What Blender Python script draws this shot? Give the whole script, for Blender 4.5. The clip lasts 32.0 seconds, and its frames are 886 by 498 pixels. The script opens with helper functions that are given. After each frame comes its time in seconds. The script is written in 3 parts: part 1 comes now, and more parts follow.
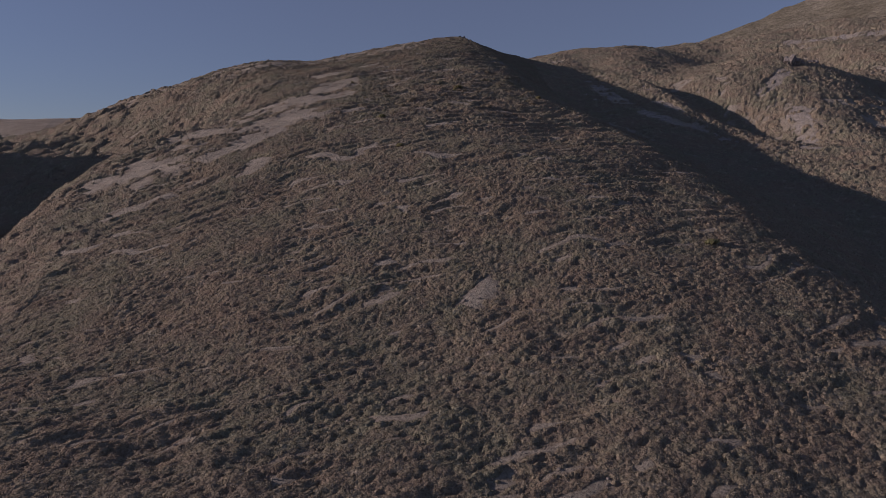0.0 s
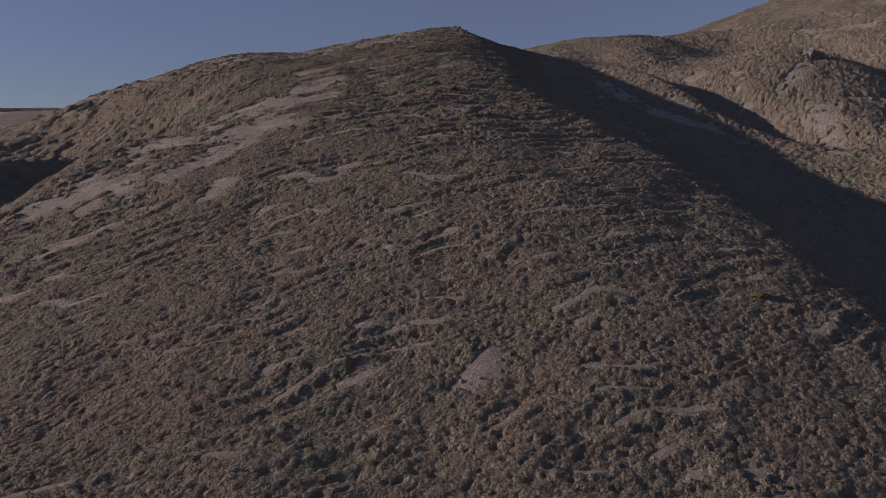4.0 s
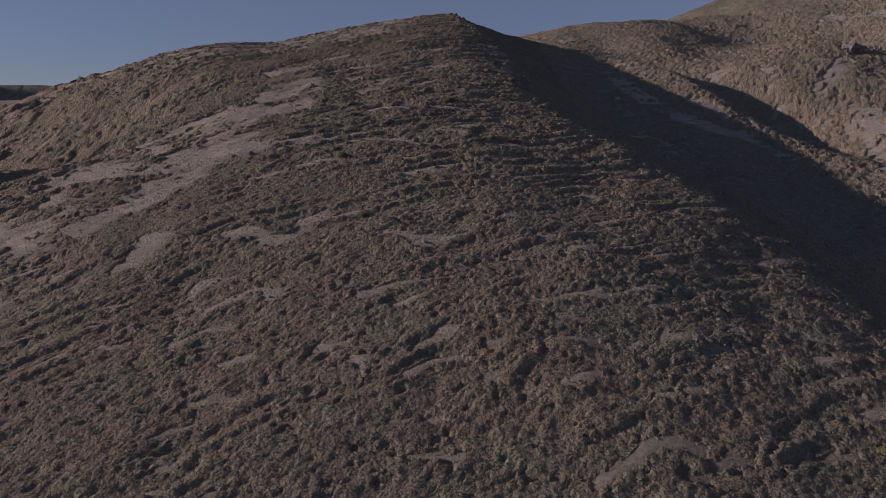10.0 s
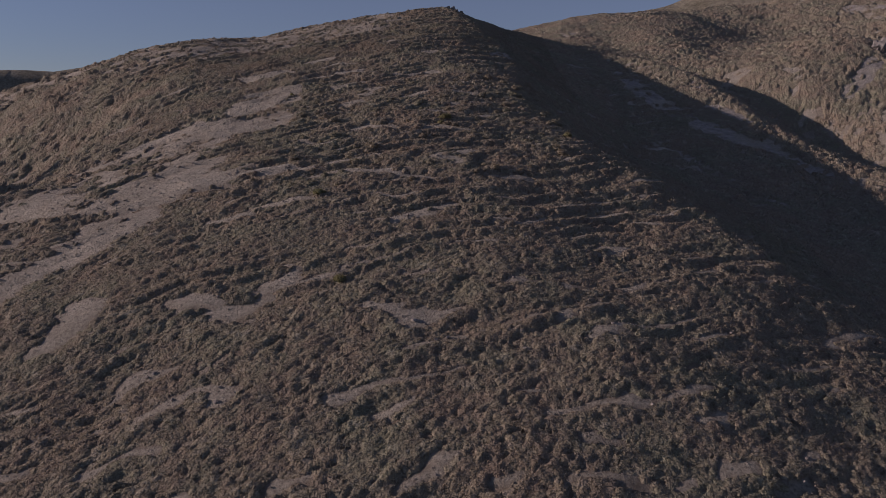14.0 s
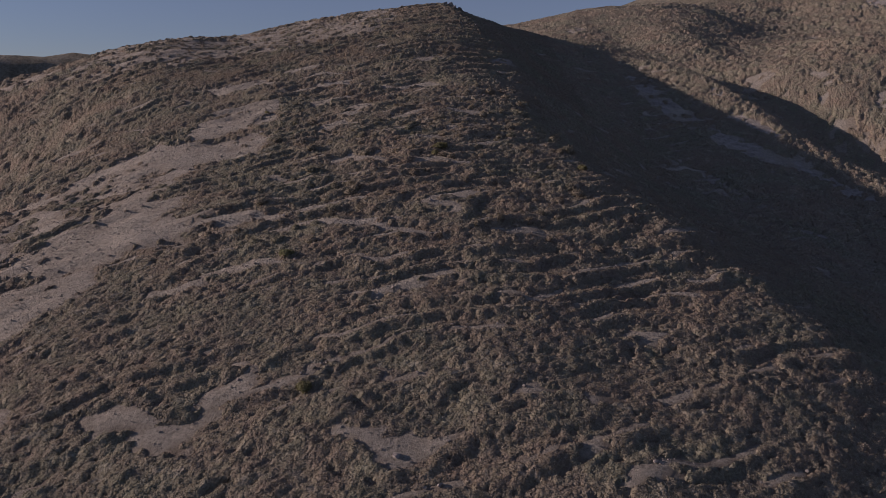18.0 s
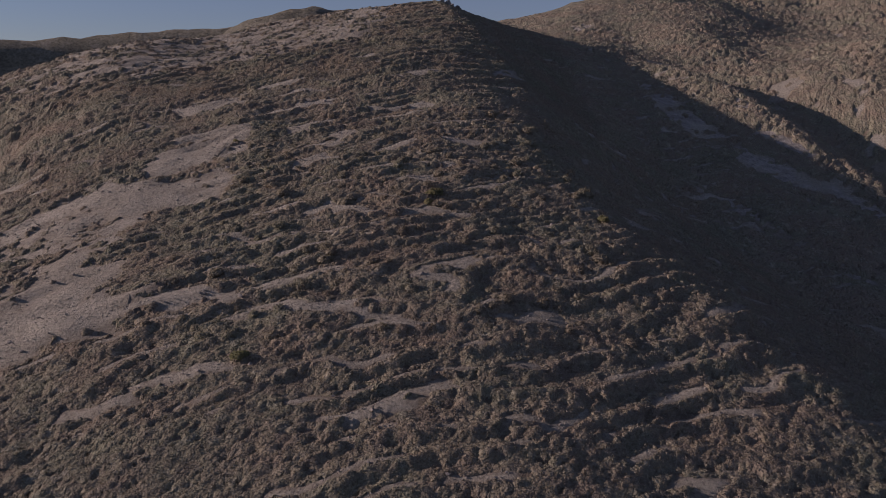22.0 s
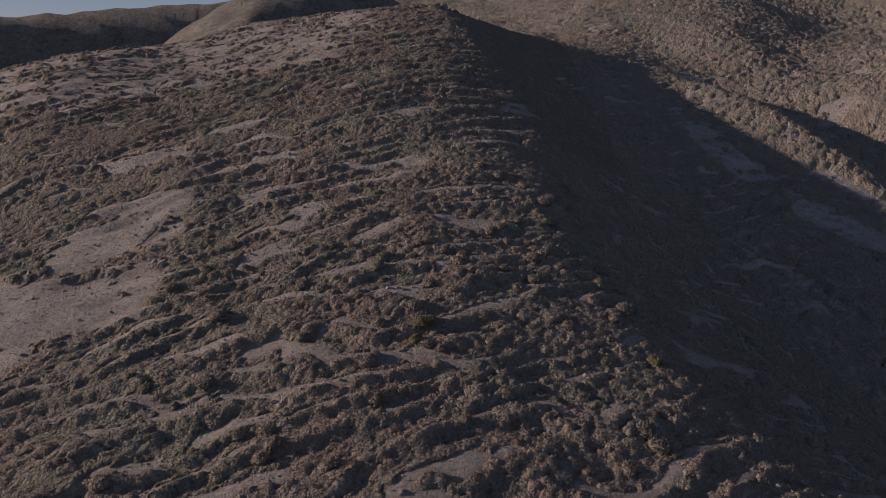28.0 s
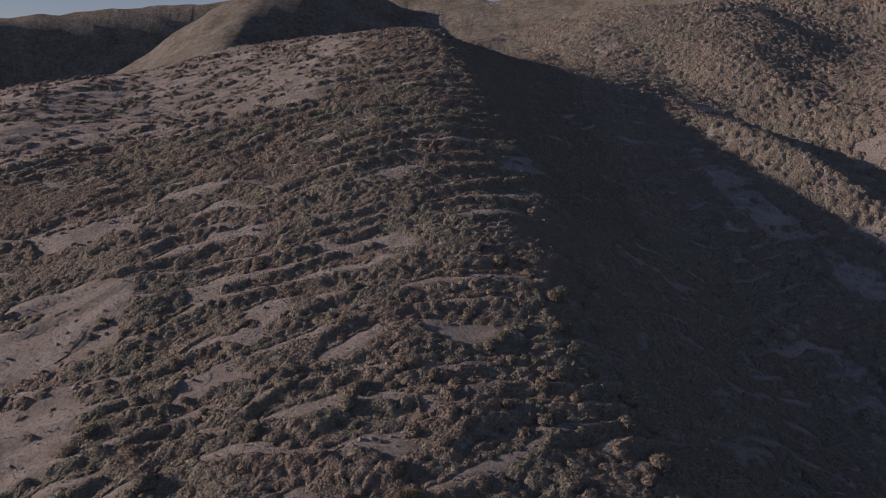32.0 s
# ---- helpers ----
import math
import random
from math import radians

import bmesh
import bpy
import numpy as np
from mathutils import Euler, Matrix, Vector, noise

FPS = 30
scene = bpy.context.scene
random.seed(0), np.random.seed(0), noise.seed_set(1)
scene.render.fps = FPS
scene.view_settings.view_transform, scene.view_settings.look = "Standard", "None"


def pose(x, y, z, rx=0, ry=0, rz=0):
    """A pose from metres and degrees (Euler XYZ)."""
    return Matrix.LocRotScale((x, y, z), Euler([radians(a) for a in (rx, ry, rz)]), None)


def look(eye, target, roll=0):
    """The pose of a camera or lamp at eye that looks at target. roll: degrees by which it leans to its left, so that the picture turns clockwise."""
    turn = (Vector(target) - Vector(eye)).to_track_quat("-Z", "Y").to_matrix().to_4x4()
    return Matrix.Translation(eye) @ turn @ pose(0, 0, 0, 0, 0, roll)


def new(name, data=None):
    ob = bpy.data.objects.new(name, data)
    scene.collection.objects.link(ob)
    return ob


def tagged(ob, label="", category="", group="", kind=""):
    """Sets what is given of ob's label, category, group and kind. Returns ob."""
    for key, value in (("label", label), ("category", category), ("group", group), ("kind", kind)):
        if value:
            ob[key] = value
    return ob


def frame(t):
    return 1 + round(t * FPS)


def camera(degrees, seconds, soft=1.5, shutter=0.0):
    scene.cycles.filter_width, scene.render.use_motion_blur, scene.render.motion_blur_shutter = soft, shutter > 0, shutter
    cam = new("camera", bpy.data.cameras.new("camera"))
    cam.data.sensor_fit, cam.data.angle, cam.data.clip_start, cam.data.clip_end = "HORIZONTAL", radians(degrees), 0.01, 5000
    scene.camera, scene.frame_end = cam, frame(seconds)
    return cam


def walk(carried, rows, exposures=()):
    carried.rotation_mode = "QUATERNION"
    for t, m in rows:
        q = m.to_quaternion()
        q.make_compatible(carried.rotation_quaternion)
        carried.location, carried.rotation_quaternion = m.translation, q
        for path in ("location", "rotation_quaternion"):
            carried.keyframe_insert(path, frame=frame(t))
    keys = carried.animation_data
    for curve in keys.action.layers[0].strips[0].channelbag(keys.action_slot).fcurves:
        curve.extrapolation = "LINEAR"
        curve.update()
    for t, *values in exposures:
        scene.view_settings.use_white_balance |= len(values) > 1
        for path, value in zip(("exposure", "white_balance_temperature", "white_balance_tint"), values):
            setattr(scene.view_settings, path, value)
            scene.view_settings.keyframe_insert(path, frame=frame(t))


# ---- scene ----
cam = camera(66.4, 32.0, soft=0.8)
METRES, EYE, TILT, LEAN, TURN = 100.0, 60.0, -6.0, 0.0, 0.0
ROWS = [
    (0.0, 0.0, 0.0, 0.0, -0.0, 0.0, 0.0),
    (0.5, 0.0005, 0.0137, 0.0071, -0.06, -0.19, 0.02),
    (1.0, 0.0011, 0.0276, 0.0142, -0.1, -0.37, -0.0),
    (1.5, 0.0017, 0.0414, 0.0212, -0.15, -0.54, -0.01),
    (2.0, 0.002, 0.0553, 0.0282, -0.21, -0.73, -0.0),
    (2.5, 0.0022, 0.0695, 0.0353, -0.26, -0.89, 0.01),
    (3.0, 0.0022, 0.0836, 0.0425, -0.31, -1.05, 0.02),
    (3.5, 0.0022, 0.098, 0.0496, -0.37, -1.22, 0.03),
    (5.5, 0.0026, 0.1555, 0.0781, -0.51, -1.94, 0.02),
    (6.0, 0.003, 0.17, 0.0852, -0.55, -2.12, -0.02),
    (6.5, 0.0035, 0.1847, 0.0921, -0.59, -2.3, -0.04),
    (7.0, 0.0041, 0.1992, 0.0991, -0.62, -2.47, -0.09),
    (7.5, 0.0045, 0.2135, 0.1059, -0.65, -2.64, -0.1),
    (8.0, 0.0047, 0.2278, 0.113, -0.69, -2.82, -0.08),
    (8.5, 0.0049, 0.242, 0.1202, -0.73, -2.99, -0.09),
    (9.0, 0.0048, 0.2564, 0.1273, -0.79, -3.15, -0.08),
    (9.5, 0.005, 0.2709, 0.1343, -0.81, -3.31, -0.07),
    (10.0, 0.0052, 0.2852, 0.1412, -0.84, -3.47, -0.06),
    (10.5, 0.0053, 0.2992, 0.1483, -0.88, -3.65, -0.08),
    (11.0, 0.0054, 0.3133, 0.1554, -0.91, -3.82, -0.08),
    (11.5, 0.0056, 0.3274, 0.1623, -0.94, -3.97, -0.08),
    (12.0, 0.0062, 0.3413, 0.1694, -0.96, -4.16, -0.05),
    (12.5, 0.0064, 0.3553, 0.1764, -1.01, -4.33, -0.06),
    (13.0, 0.0072, 0.3695, 0.1832, -1.03, -4.49, -0.08),
    (13.5, 0.0079, 0.3833, 0.1902, -1.06, -4.68, -0.06),
    (15.5, 0.0107, 0.4385, 0.2185, -1.12, -5.37, -0.06),
    (16.0, 0.0111, 0.4514, 0.2252, -1.15, -5.53, -0.05),
    (16.5, 0.0117, 0.4652, 0.2324, -1.17, -5.71, -0.06),
    (17.0, 0.0124, 0.4791, 0.2395, -1.18, -5.88, -0.06),
    (17.5, 0.0132, 0.4928, 0.2467, -1.21, -6.05, -0.08),
    (18.0, 0.0142, 0.5066, 0.2538, -1.21, -6.25, -0.09),
    (18.5, 0.0151, 0.5202, 0.2609, -1.24, -6.45, -0.11),
    (19.0, 0.0163, 0.534, 0.2679, -1.25, -6.65, -0.11),
    (19.5, 0.0173, 0.5475, 0.2751, -1.29, -6.86, -0.14),
    (20.0, 0.0181, 0.5613, 0.2822, -1.31, -7.04, -0.13),
    (20.5, 0.0187, 0.5752, 0.2893, -1.33, -7.22, -0.12),
    (21.0, 0.019, 0.5892, 0.2966, -1.34, -7.39, -0.11),
    (21.5, 0.0192, 0.6033, 0.3035, -1.37, -7.55, -0.08),
    (22.0, 0.0191, 0.6173, 0.3111, -1.37, -7.72, -0.09),
    (22.5, 0.019, 0.6319, 0.318, -1.42, -7.87, -0.07),
    (23.0, 0.0195, 0.6463, 0.3252, -1.4, -8.06, -0.08),
    (23.5, 0.0193, 0.6606, 0.3324, -1.45, -8.25, -0.08),
    (24.0, 0.0198, 0.675, 0.3392, -1.43, -8.4, -0.04),
    (24.5, 0.0199, 0.6889, 0.3468, -1.45, -8.6, -0.04),
    (25.0, 0.0204, 0.7026, 0.3541, -1.46, -8.78, -0.06),
    (25.5, 0.0214, 0.7163, 0.361, -1.46, -8.97, -0.04),
    (27.5, 0.0258, 0.7704, 0.3893, -1.51, -9.73, -0.05),
    (28.0, 0.0268, 0.7837, 0.3967, -1.52, -9.94, -0.04),
    (28.5, 0.0279, 0.7975, 0.4034, -1.53, -10.06, -0.02),
    (29.0, 0.0288, 0.8109, 0.4107, -1.53, -10.11, 0.01),
    (29.5, 0.0298, 0.8244, 0.4177, -1.54, -10.13, 0.02),
    (30.0, 0.0309, 0.8377, 0.4249, -1.54, -10.16, 0.02),
    (30.5, 0.0319, 0.8511, 0.432, -1.56, -10.16, 0.03),
    (31.0, 0.0332, 0.8642, 0.4391, -1.56, -10.18, 0.05),
    (31.5, 0.0343, 0.877, 0.4467, -1.59, -10.22, 0.03),
    (32.0, 0.0359, 0.8899, 0.4536, -1.59, -10.19, 0.03),
]
walk(cam, [(t, pose(0, 0, EYE, TILT, LEAN, TURN) @ pose(METRES * x, METRES * y, METRES * z, 90 + pitch, roll, yaw)) for t, x, y, z, yaw, pitch, roll in ROWS],
     exposures=[(0.0, 0.09, 7750, 38), (9.0, 0.08, 7750, 38), (20.0, 0.22, 7700, 38), (32.0, 0.30, 7650, 38)])

# ---- daylight: a low sun on the left, a little ahead, clear sky ----
SUN_ELEVATION, SUN_AHEAD = radians(15.8), radians(2.0)
to_sun = Vector((-math.cos(SUN_ELEVATION) * math.cos(SUN_AHEAD), math.cos(SUN_ELEVATION) * math.sin(SUN_AHEAD), math.sin(SUN_ELEVATION)))
sun = new("sun", bpy.data.lights.new("sun", "SUN"))
sun.data.energy, sun.data.angle, sun.data.color = 3.45, radians(0.6), (1.0, 0.96, 0.89)
sun.matrix_world = look((-300, 100, 300), Vector((-300, 100, 300)) - to_sun)
world = bpy.data.worlds.new("sky")
scene.world = world
world.use_nodes = True
sky = world.node_tree.nodes.new("ShaderNodeTexSky")
sky.sky_type, sky.sun_disc = "NISHITA", False
sky.sun_elevation, sky.sun_rotation = SUN_ELEVATION, math.atan2(to_sun.x, to_sun.y)
sky.air_density, sky.dust_density, sky.ozone_density, sky.altitude = 1.5, 0.0, 7.0, 3000
haze = world.node_tree.nodes.new("ShaderNodeMix")      # thin even haze over the clear sky
haze.data_type = "RGBA"
haze.inputs[0].default_value = 0.62
haze.inputs[7].default_value = (0.70, 0.97, 1.36, 1)
world.node_tree.links.new(sky.outputs[0], haze.inputs[6])
world.node_tree.links.new(haze.outputs[2], world.node_tree.nodes["Background"].inputs[0])
world.node_tree.nodes["Background"].inputs[1].default_value = 0.106
# ---- materials ----
def material(name, rough=0.9):
    m = bpy.data.materials.new(name)
    m.use_nodes = True
    nt = m.node_tree
    bsdf = nt.nodes["Principled BSDF"]
    bsdf.inputs["Roughness"].default_value = rough
    bsdf.inputs["Specular IOR Level"].default_value = 0.15
    return m, nt, bsdf


def noise_node(nt, scale, detail=4.0, rough=0.55, vec=None):
    n = nt.nodes.new("ShaderNodeTexNoise")
    n.inputs["Scale"].default_value, n.inputs["Detail"].default_value, n.inputs["Roughness"].default_value = scale, detail, rough
    if vec is not None:
        nt.links.new(vec, n.inputs["Vector"])
    return n.outputs["Fac"]


def ramp(nt, fac, stops):
    r = nt.nodes.new("ShaderNodeValToRGB")
    el = r.color_ramp.elements
    while len(el) < len(stops):
        el.new(0.5)
    for e, (p, c) in zip(el, stops):
        e.position, e.color = p, (*c, 1)
    nt.links.new(fac, r.inputs[0])
    return r.outputs[0]


def mix(nt, fac, a, b, blend="MIX"):
    n = nt.nodes.new("ShaderNodeMix")
    n.data_type, n.blend_type = "RGBA", blend
    for sock, v in ((n.inputs[0], fac), (n.inputs[6], a), (n.inputs[7], b)):
        if isinstance(v, (int, float)):
            sock.default_value = v
        elif isinstance(v, tuple):
            sock.default_value = (*v, 1)
        else:
            nt.links.new(v, sock)
    return n.outputs[2]


def bump(nt, bsdf, height_fac, strength, distance):
    b = nt.nodes.new("ShaderNodeBump")
    b.inputs["Strength"].default_value, b.inputs["Distance"].default_value = strength, distance
    nt.links.new(height_fac, b.inputs["Height"])
    nt.links.new(b.outputs[0], bsdf.inputs["Normal"])


def position(nt):
    return nt.nodes.new("ShaderNodeNewGeometry").outputs["Position"]


# stony soil, with dead litter and low growth where the scrub stands
soil, nt, bsdf = material("soil", 0.95)
pos = position(nt)
dirt = ramp(nt, noise_node(nt, 0.16, 6, 0.6, pos), [(0.3, (0.244, 0.232, 0.200)), (0.5, (0.292, 0.279, 0.243)), (0.72, (0.343, 0.329, 0.287))])
grit = ramp(nt, noise_node(nt, 4.5, 7, 0.8, pos), [(0.36, (0.55, 0.53, 0.52)), (0.5, (1.0, 1.0, 1.0)), (0.64, (1.3, 1.27, 1.24))])
dirt = mix(nt, 1.0, dirt, grit, "MULTIPLY")
litter = ramp(nt, noise_node(nt, 1.6, 6, 0.7, pos), [(0.3, (0.11, 0.088, 0.07)), (0.5, (0.17, 0.138, 0.108)), (0.7, (0.25, 0.21, 0.17))])
far_scrub = ramp(nt, noise_node(nt, 0.035, 7, 0.66, pos), [(0.35, (0.130, 0.125, 0.098)), (0.5, (0.176, 0.170, 0.136)), (0.66, (0.222, 0.214, 0.178))])
cover = nt.nodes.new("ShaderNodeAttribute")
cover.attribute_name = "cover"
distant = nt.nodes.new("ShaderNodeAttribute")
distant.attribute_name = "distant"
ground_col = mix(nt, cover.outputs["Fac"], dirt, litter)
scree_here = nt.nodes.new("ShaderNodeAttribute")
scree_here.attribute_name = "scree"
scree = ramp(nt, noise_node(nt, 1.3, 7, 0.75, pos), [(0.36, (0.17, 0.162, 0.152)), (0.5, (0.27, 0.258, 0.243)), (0.64, (0.35, 0.337, 0.318))])
ground_col = mix(nt, scree_here.outputs["Fac"], ground_col, scree)
dots = ramp(nt, noise_node(nt, 0.33, 5, 0.7, pos), [(0.40, (0.68, 0.67, 0.66)), (0.50, (0.95, 0.95, 0.95)), (0.62, (1.18, 1.16, 1.13))])
far_scrub = mix(nt, 1.0, far_scrub, dots, "MULTIPLY")
ground_col = mix(nt, distant.outputs["Fac"], ground_col, far_scrub)
nt.links.new(ground_col, bsdf.inputs["Base Color"])
bump(nt, bsdf, noise_node(nt, 3.2, 8, 0.78, pos), 1.0, 0.30)
rough_far = nt.nodes.new("ShaderNodeMath")
rough_far.operation = "MULTIPLY"
nt.links.new(noise_node(nt, 0.10, 9, 0.7, pos), rough_far.inputs[0])
nt.links.new(distant.outputs["Fac"], rough_far.inputs[1])
far_bump = nt.nodes.new("ShaderNodeBump")
far_bump.inputs["Strength"].default_value, far_bump.inputs["Distance"].default_value = 1.0, 2.4
nt.links.new(rough_far.outputs[0], far_bump.inputs["Height"])
nt.links.new(bsdf.inputs["Normal"].links[0].from_socket, far_bump.inputs["Normal"])
nt.links.new(far_bump.outputs[0], bsdf.inputs["Normal"])


def foliage(name, brown, olive, grey):
    m, nt, bsdf = material(name, 0.85)
    pos = position(nt)
    geo = nt.nodes.new("ShaderNodeNewGeometry")
    info = nt.nodes.new("ShaderNodeObjectInfo")
    add = nt.nodes.new("ShaderNodeMath")
    add.operation = "ADD"
    nt.links.new(geo.outputs["Random Per Island"], add.inputs[0])
    nt.links.new(info.outputs["Random"], add.inputs[1])
    frac = nt.nodes.new("ShaderNodeMath")
    frac.operation = "FRACT"
    nt.links.new(add.outputs[0], frac.inputs[0])
    own = ramp(nt, frac.outputs[0], [(0.0, brown), (0.45, olive), (0.75, tuple(0.6 * b + 0.4 * g for b, g in zip(brown, grey))), (1.0, grey)])
    patch = ramp(nt, noise_node(nt, 0.17, 4, 0.6, pos), [(0.38, (1.03, 0.965, 0.92)), (0.50, (0.99, 0.985, 0.945)), (0.62, (0.93, 0.99, 0.92))])
    col = mix(nt, 1.0, own, patch, "MULTIPLY")
    fleck = ramp(nt, noise_node(nt, 9.0, 4, 0.7, pos), [(0.34, (0.82, 0.81, 0.80)), (0.52, (1.0, 1.0, 1.0)), (0.68, (1.18, 1.17, 1.15))])
    col = mix(nt, 1.0, col, fleck, "MULTIPLY")
    nt.links.new(col, bsdf.inputs["Base Color"])
    bump(nt, bsdf, noise_node(nt, 7.0, 5, 0.75, pos), 1.0, 0.16)
    # thin leaves let some light through
    through_leaf = nt.nodes.new("ShaderNodeBsdfTranslucent")
    nt.links.new(col, through_leaf.inputs["Color"])
    blend = nt.nodes.new("ShaderNodeMixShader")
    blend.inputs[0].default_value = 0.45
    nt.links.new(bsdf.outputs[0], blend.inputs[1])
    nt.links.new(through_leaf.outputs[0], blend.inputs[2])
    nt.links.new(blend.outputs[0], nt.nodes["Material Output"].inputs["Surface"])
    return m


# the closed scrub: colour changes from bush to bush and from patch to patch
scrub, nt, bsdf = material("scrub", 0.9)
pos = position(nt)
own = ramp(nt, noise_node(nt, 0.9, 3, 0.6, pos), [(0.32, (0.204, 0.179, 0.154)), (0.46, (0.236, 0.211, 0.176)), (0.56, (0.222, 0.209, 0.166)), (0.70, (0.305, 0.285, 0.246))])
patch = ramp(nt, noise_node(nt, 0.17, 4, 0.6, pos), [(0.38, (1.03, 0.965, 0.92)), (0.50, (0.99, 0.985, 0.945)), (0.62, (0.93, 0.99, 0.92))])
col = mix(nt, 1.0, own, patch, "MULTIPLY")
fleck = ramp(nt, noise_node(nt, 11.0, 4, 0.75, pos), [(0.36, (0.78, 0.77, 0.76)), (0.5, (1.0, 1.0, 1.0)), (0.64, (1.22, 1.21, 1.19))])
nt.links.new(mix(nt, 1.0, col, fleck, "MULTIPLY"), bsdf.inputs["Base Color"])
bump(nt, bsdf, noise_node(nt, 8.0, 5, 0.8, pos), 1.0, 0.14)
# rounded tufts, two sizes
for lumps, lift in ((3.2, 0.24), (7.5, 0.075)):
    tuft = nt.nodes.new("ShaderNodeTexVoronoi")
    tuft.inputs["Scale"].default_value = lumps
    nt.links.new(pos, tuft.inputs["Vector"])
    round_tuft = nt.nodes.new("ShaderNodeBump")
    round_tuft.invert = True
    round_tuft.inputs["Strength"].default_value, round_tuft.inputs["Distance"].default_value = 1.0, lift
    nt.links.new(tuft.outputs["Distance"], round_tuft.inputs["Height"])
    nt.links.new(bsdf.inputs["Normal"].links[0].from_socket, round_tuft.inputs["Normal"])
    nt.links.new(round_tuft.outputs[0], bsdf.inputs["Normal"])

leaf = foliage("leaf", (0.206, 0.182, 0.150), (0.246, 0.230, 0.186), (0.42, 0.402, 0.358))
twig = foliage("twig", (0.261, 0.233, 0.191), (0.252, 0.238, 0.188), (0.339, 0.321, 0.281))

stone_mat, nt, bsdf = material("stone", 0.9)
pos = position(nt)
col = ramp(nt, noise_node(nt, 1.7, 6, 0.65, pos), [(0.3, (0.13, 0.12, 0.113)), (0.5, (0.21, 0.197, 0.183)), (0.7, (0.29, 0.274, 0.254))])
nt.links.new(col, bsdf.inputs["Base Color"])
bump(nt, bsdf, noise_node(nt, 6.0, 6, 0.7, pos), 0.7, 0.08)

dark_rock, nt, bsdf = material("dark_rock", 0.9)
pos = position(nt)
col = ramp(nt, noise_node(nt, 1.1, 6, 0.65, pos), [(0.3, (0.10, 0.098, 0.10)), (0.5, (0.17, 0.165, 0.165)), (0.7, (0.27, 0.26, 0.25))])
nt.links.new(col, bsdf.inputs["Base Color"])
bump(nt, bsdf, noise_node(nt, 3.0, 6, 0.7, pos), 0.8, 0.2)
green_leaf = foliage("green_leaf", (0.21, 0.205, 0.125), (0.20, 0.21, 0.125), (0.27, 0.27, 0.17))

# ---- lie of the land: ridges, each a crest line with a flank on either side ----
def vnoise(x, y, seed=0):
    """Smooth value noise from -1 to 1 on a unit lattice."""
    x, y = np.asarray(x, float), np.asarray(y, float)
    xi, yi = np.floor(x).astype(np.int64), np.floor(y).astype(np.int64)
    u, v = x - xi, y - yi
    u, v = u * u * u * (u * (6 * u - 15) + 10), v * v * v * (v * (6 * v - 15) + 10)

    def lattice(a, b):
        h = (a * 374761393 + b * 668265263 + seed * 974634777) & 0x7FFFFFFF
        h = ((h ^ (h >> 13)) * 1274126177) & 0x7FFFFFFF
        return ((h ^ (h >> 16)) & 0xFFFF) / 32767.5 - 1
    top = lattice(xi, yi) * (1 - u) + lattice(xi + 1, yi) * u
    low = lattice(xi, yi + 1) * (1 - u) + lattice(xi + 1, yi + 1) * u
    return top * (1 - v) + low * v


def fbm(x, y, seed=0, octaves=4, gain=0.5):
    total, amp = 0.0, 1.0
    for o in range(octaves):
        total = total + amp * vnoise(x * 2.03 ** o + 17.3 * o, y * 2.03 ** o - 9.1 * o, seed + o)
        amp *= gain
    return total


def smooth01(a, b, v):
    t = np.clip((v - a) / (b - a), 0, 1)
    return t * t * (3 - 2 * t)


def along(points, u):
    """A smooth curve through (u, a, b) points: a and b at u."""
    p = np.array(sorted(map(tuple, points)), float)
    k, v = p[:, 0], p[:, 1:]
    m = np.gradient(v, k, axis=0)
    u = np.clip(u, k[0], k[-1])
    i = np.clip(np.searchsorted(k, u) - 1, 0, len(k) - 2)
    h = k[i + 1] - k[i]
    t = (u - k[i]) / h
    out = []
    for c in range(v.shape[1]):
        out.append((2 * t ** 3 - 3 * t * t + 1) * v[i, c] + (t ** 3 - 2 * t * t + t) * h * m[i, c]
                   + (3 * t * t - 2 * t ** 3) * v[i + 1, c] + (t ** 3 - t * t) * h * m[i + 1, c])
    return out


def ridge(X, Y, crest, axis, low, high, rl, rh):
    """Height of one ridge: its crest runs along an axis as (along, across, height); the flanks start round (radius rl, rh)
    and run out at the slopes low (towards smaller x or y) and high."""
    u, w = (X, Y) if axis == "x" else (Y, X)
    c, z = along(crest, u)
    d = w - c
    side = smooth01(-12, 12, d)
    s, r = low + (high - low) * side, rl + (rh - rl) * side
    return z - s * (np.sqrt(d * d + r * r) - r)


def smax(a, b, k):
    h = np.maximum(k - np.abs(a - b), 0) / k
    return np.maximum(a, b) + h * h * k * 0.25


# the spur by stations: y, crest x, crest height, left slope and rounding, right slope, width of the right shoulder, extra slope past it
SPUR = [(30, 17.1, 40.6, -0.06, 43, 0.04, 19.8, 0.47), (50, 14.5, 48.2, 0.12, 34, 0.05, 21.0, 0.42), (70, 11.0, 56.7, 0.21, 46, 0.08, 22.5, 0.37),
        (90, 6.2, 65.2, 0.29, 57, 0.12, 23.3, 0.33), (110, 3.3, 71.9, 0.35, 58, 0.10, 18.4, 0.34), (130, 5.1, 78.0, 0.46, 35, 0.11, 9.0, 0.43),
        (150, 7.9, 83.8, 0.50, 25, 0.13, 6.2, 0.53), (170, 7.0, 89.6, 0.47, 37, 0.15, 3.8, 0.63), (185, 5.1, 94.5, 0.44, 46, 0.17, 1.2, 0.69),
        (200, 3.3, 98.6, 0.43, 52, 0.18, 1.0, 0.73), (220, 1.6, 98.2, 0.44, 55, 0.17, 1.0, 0.75), (240, -0.0, 96.9, 0.45, 59, 0.16, 1.0, 0.75)]
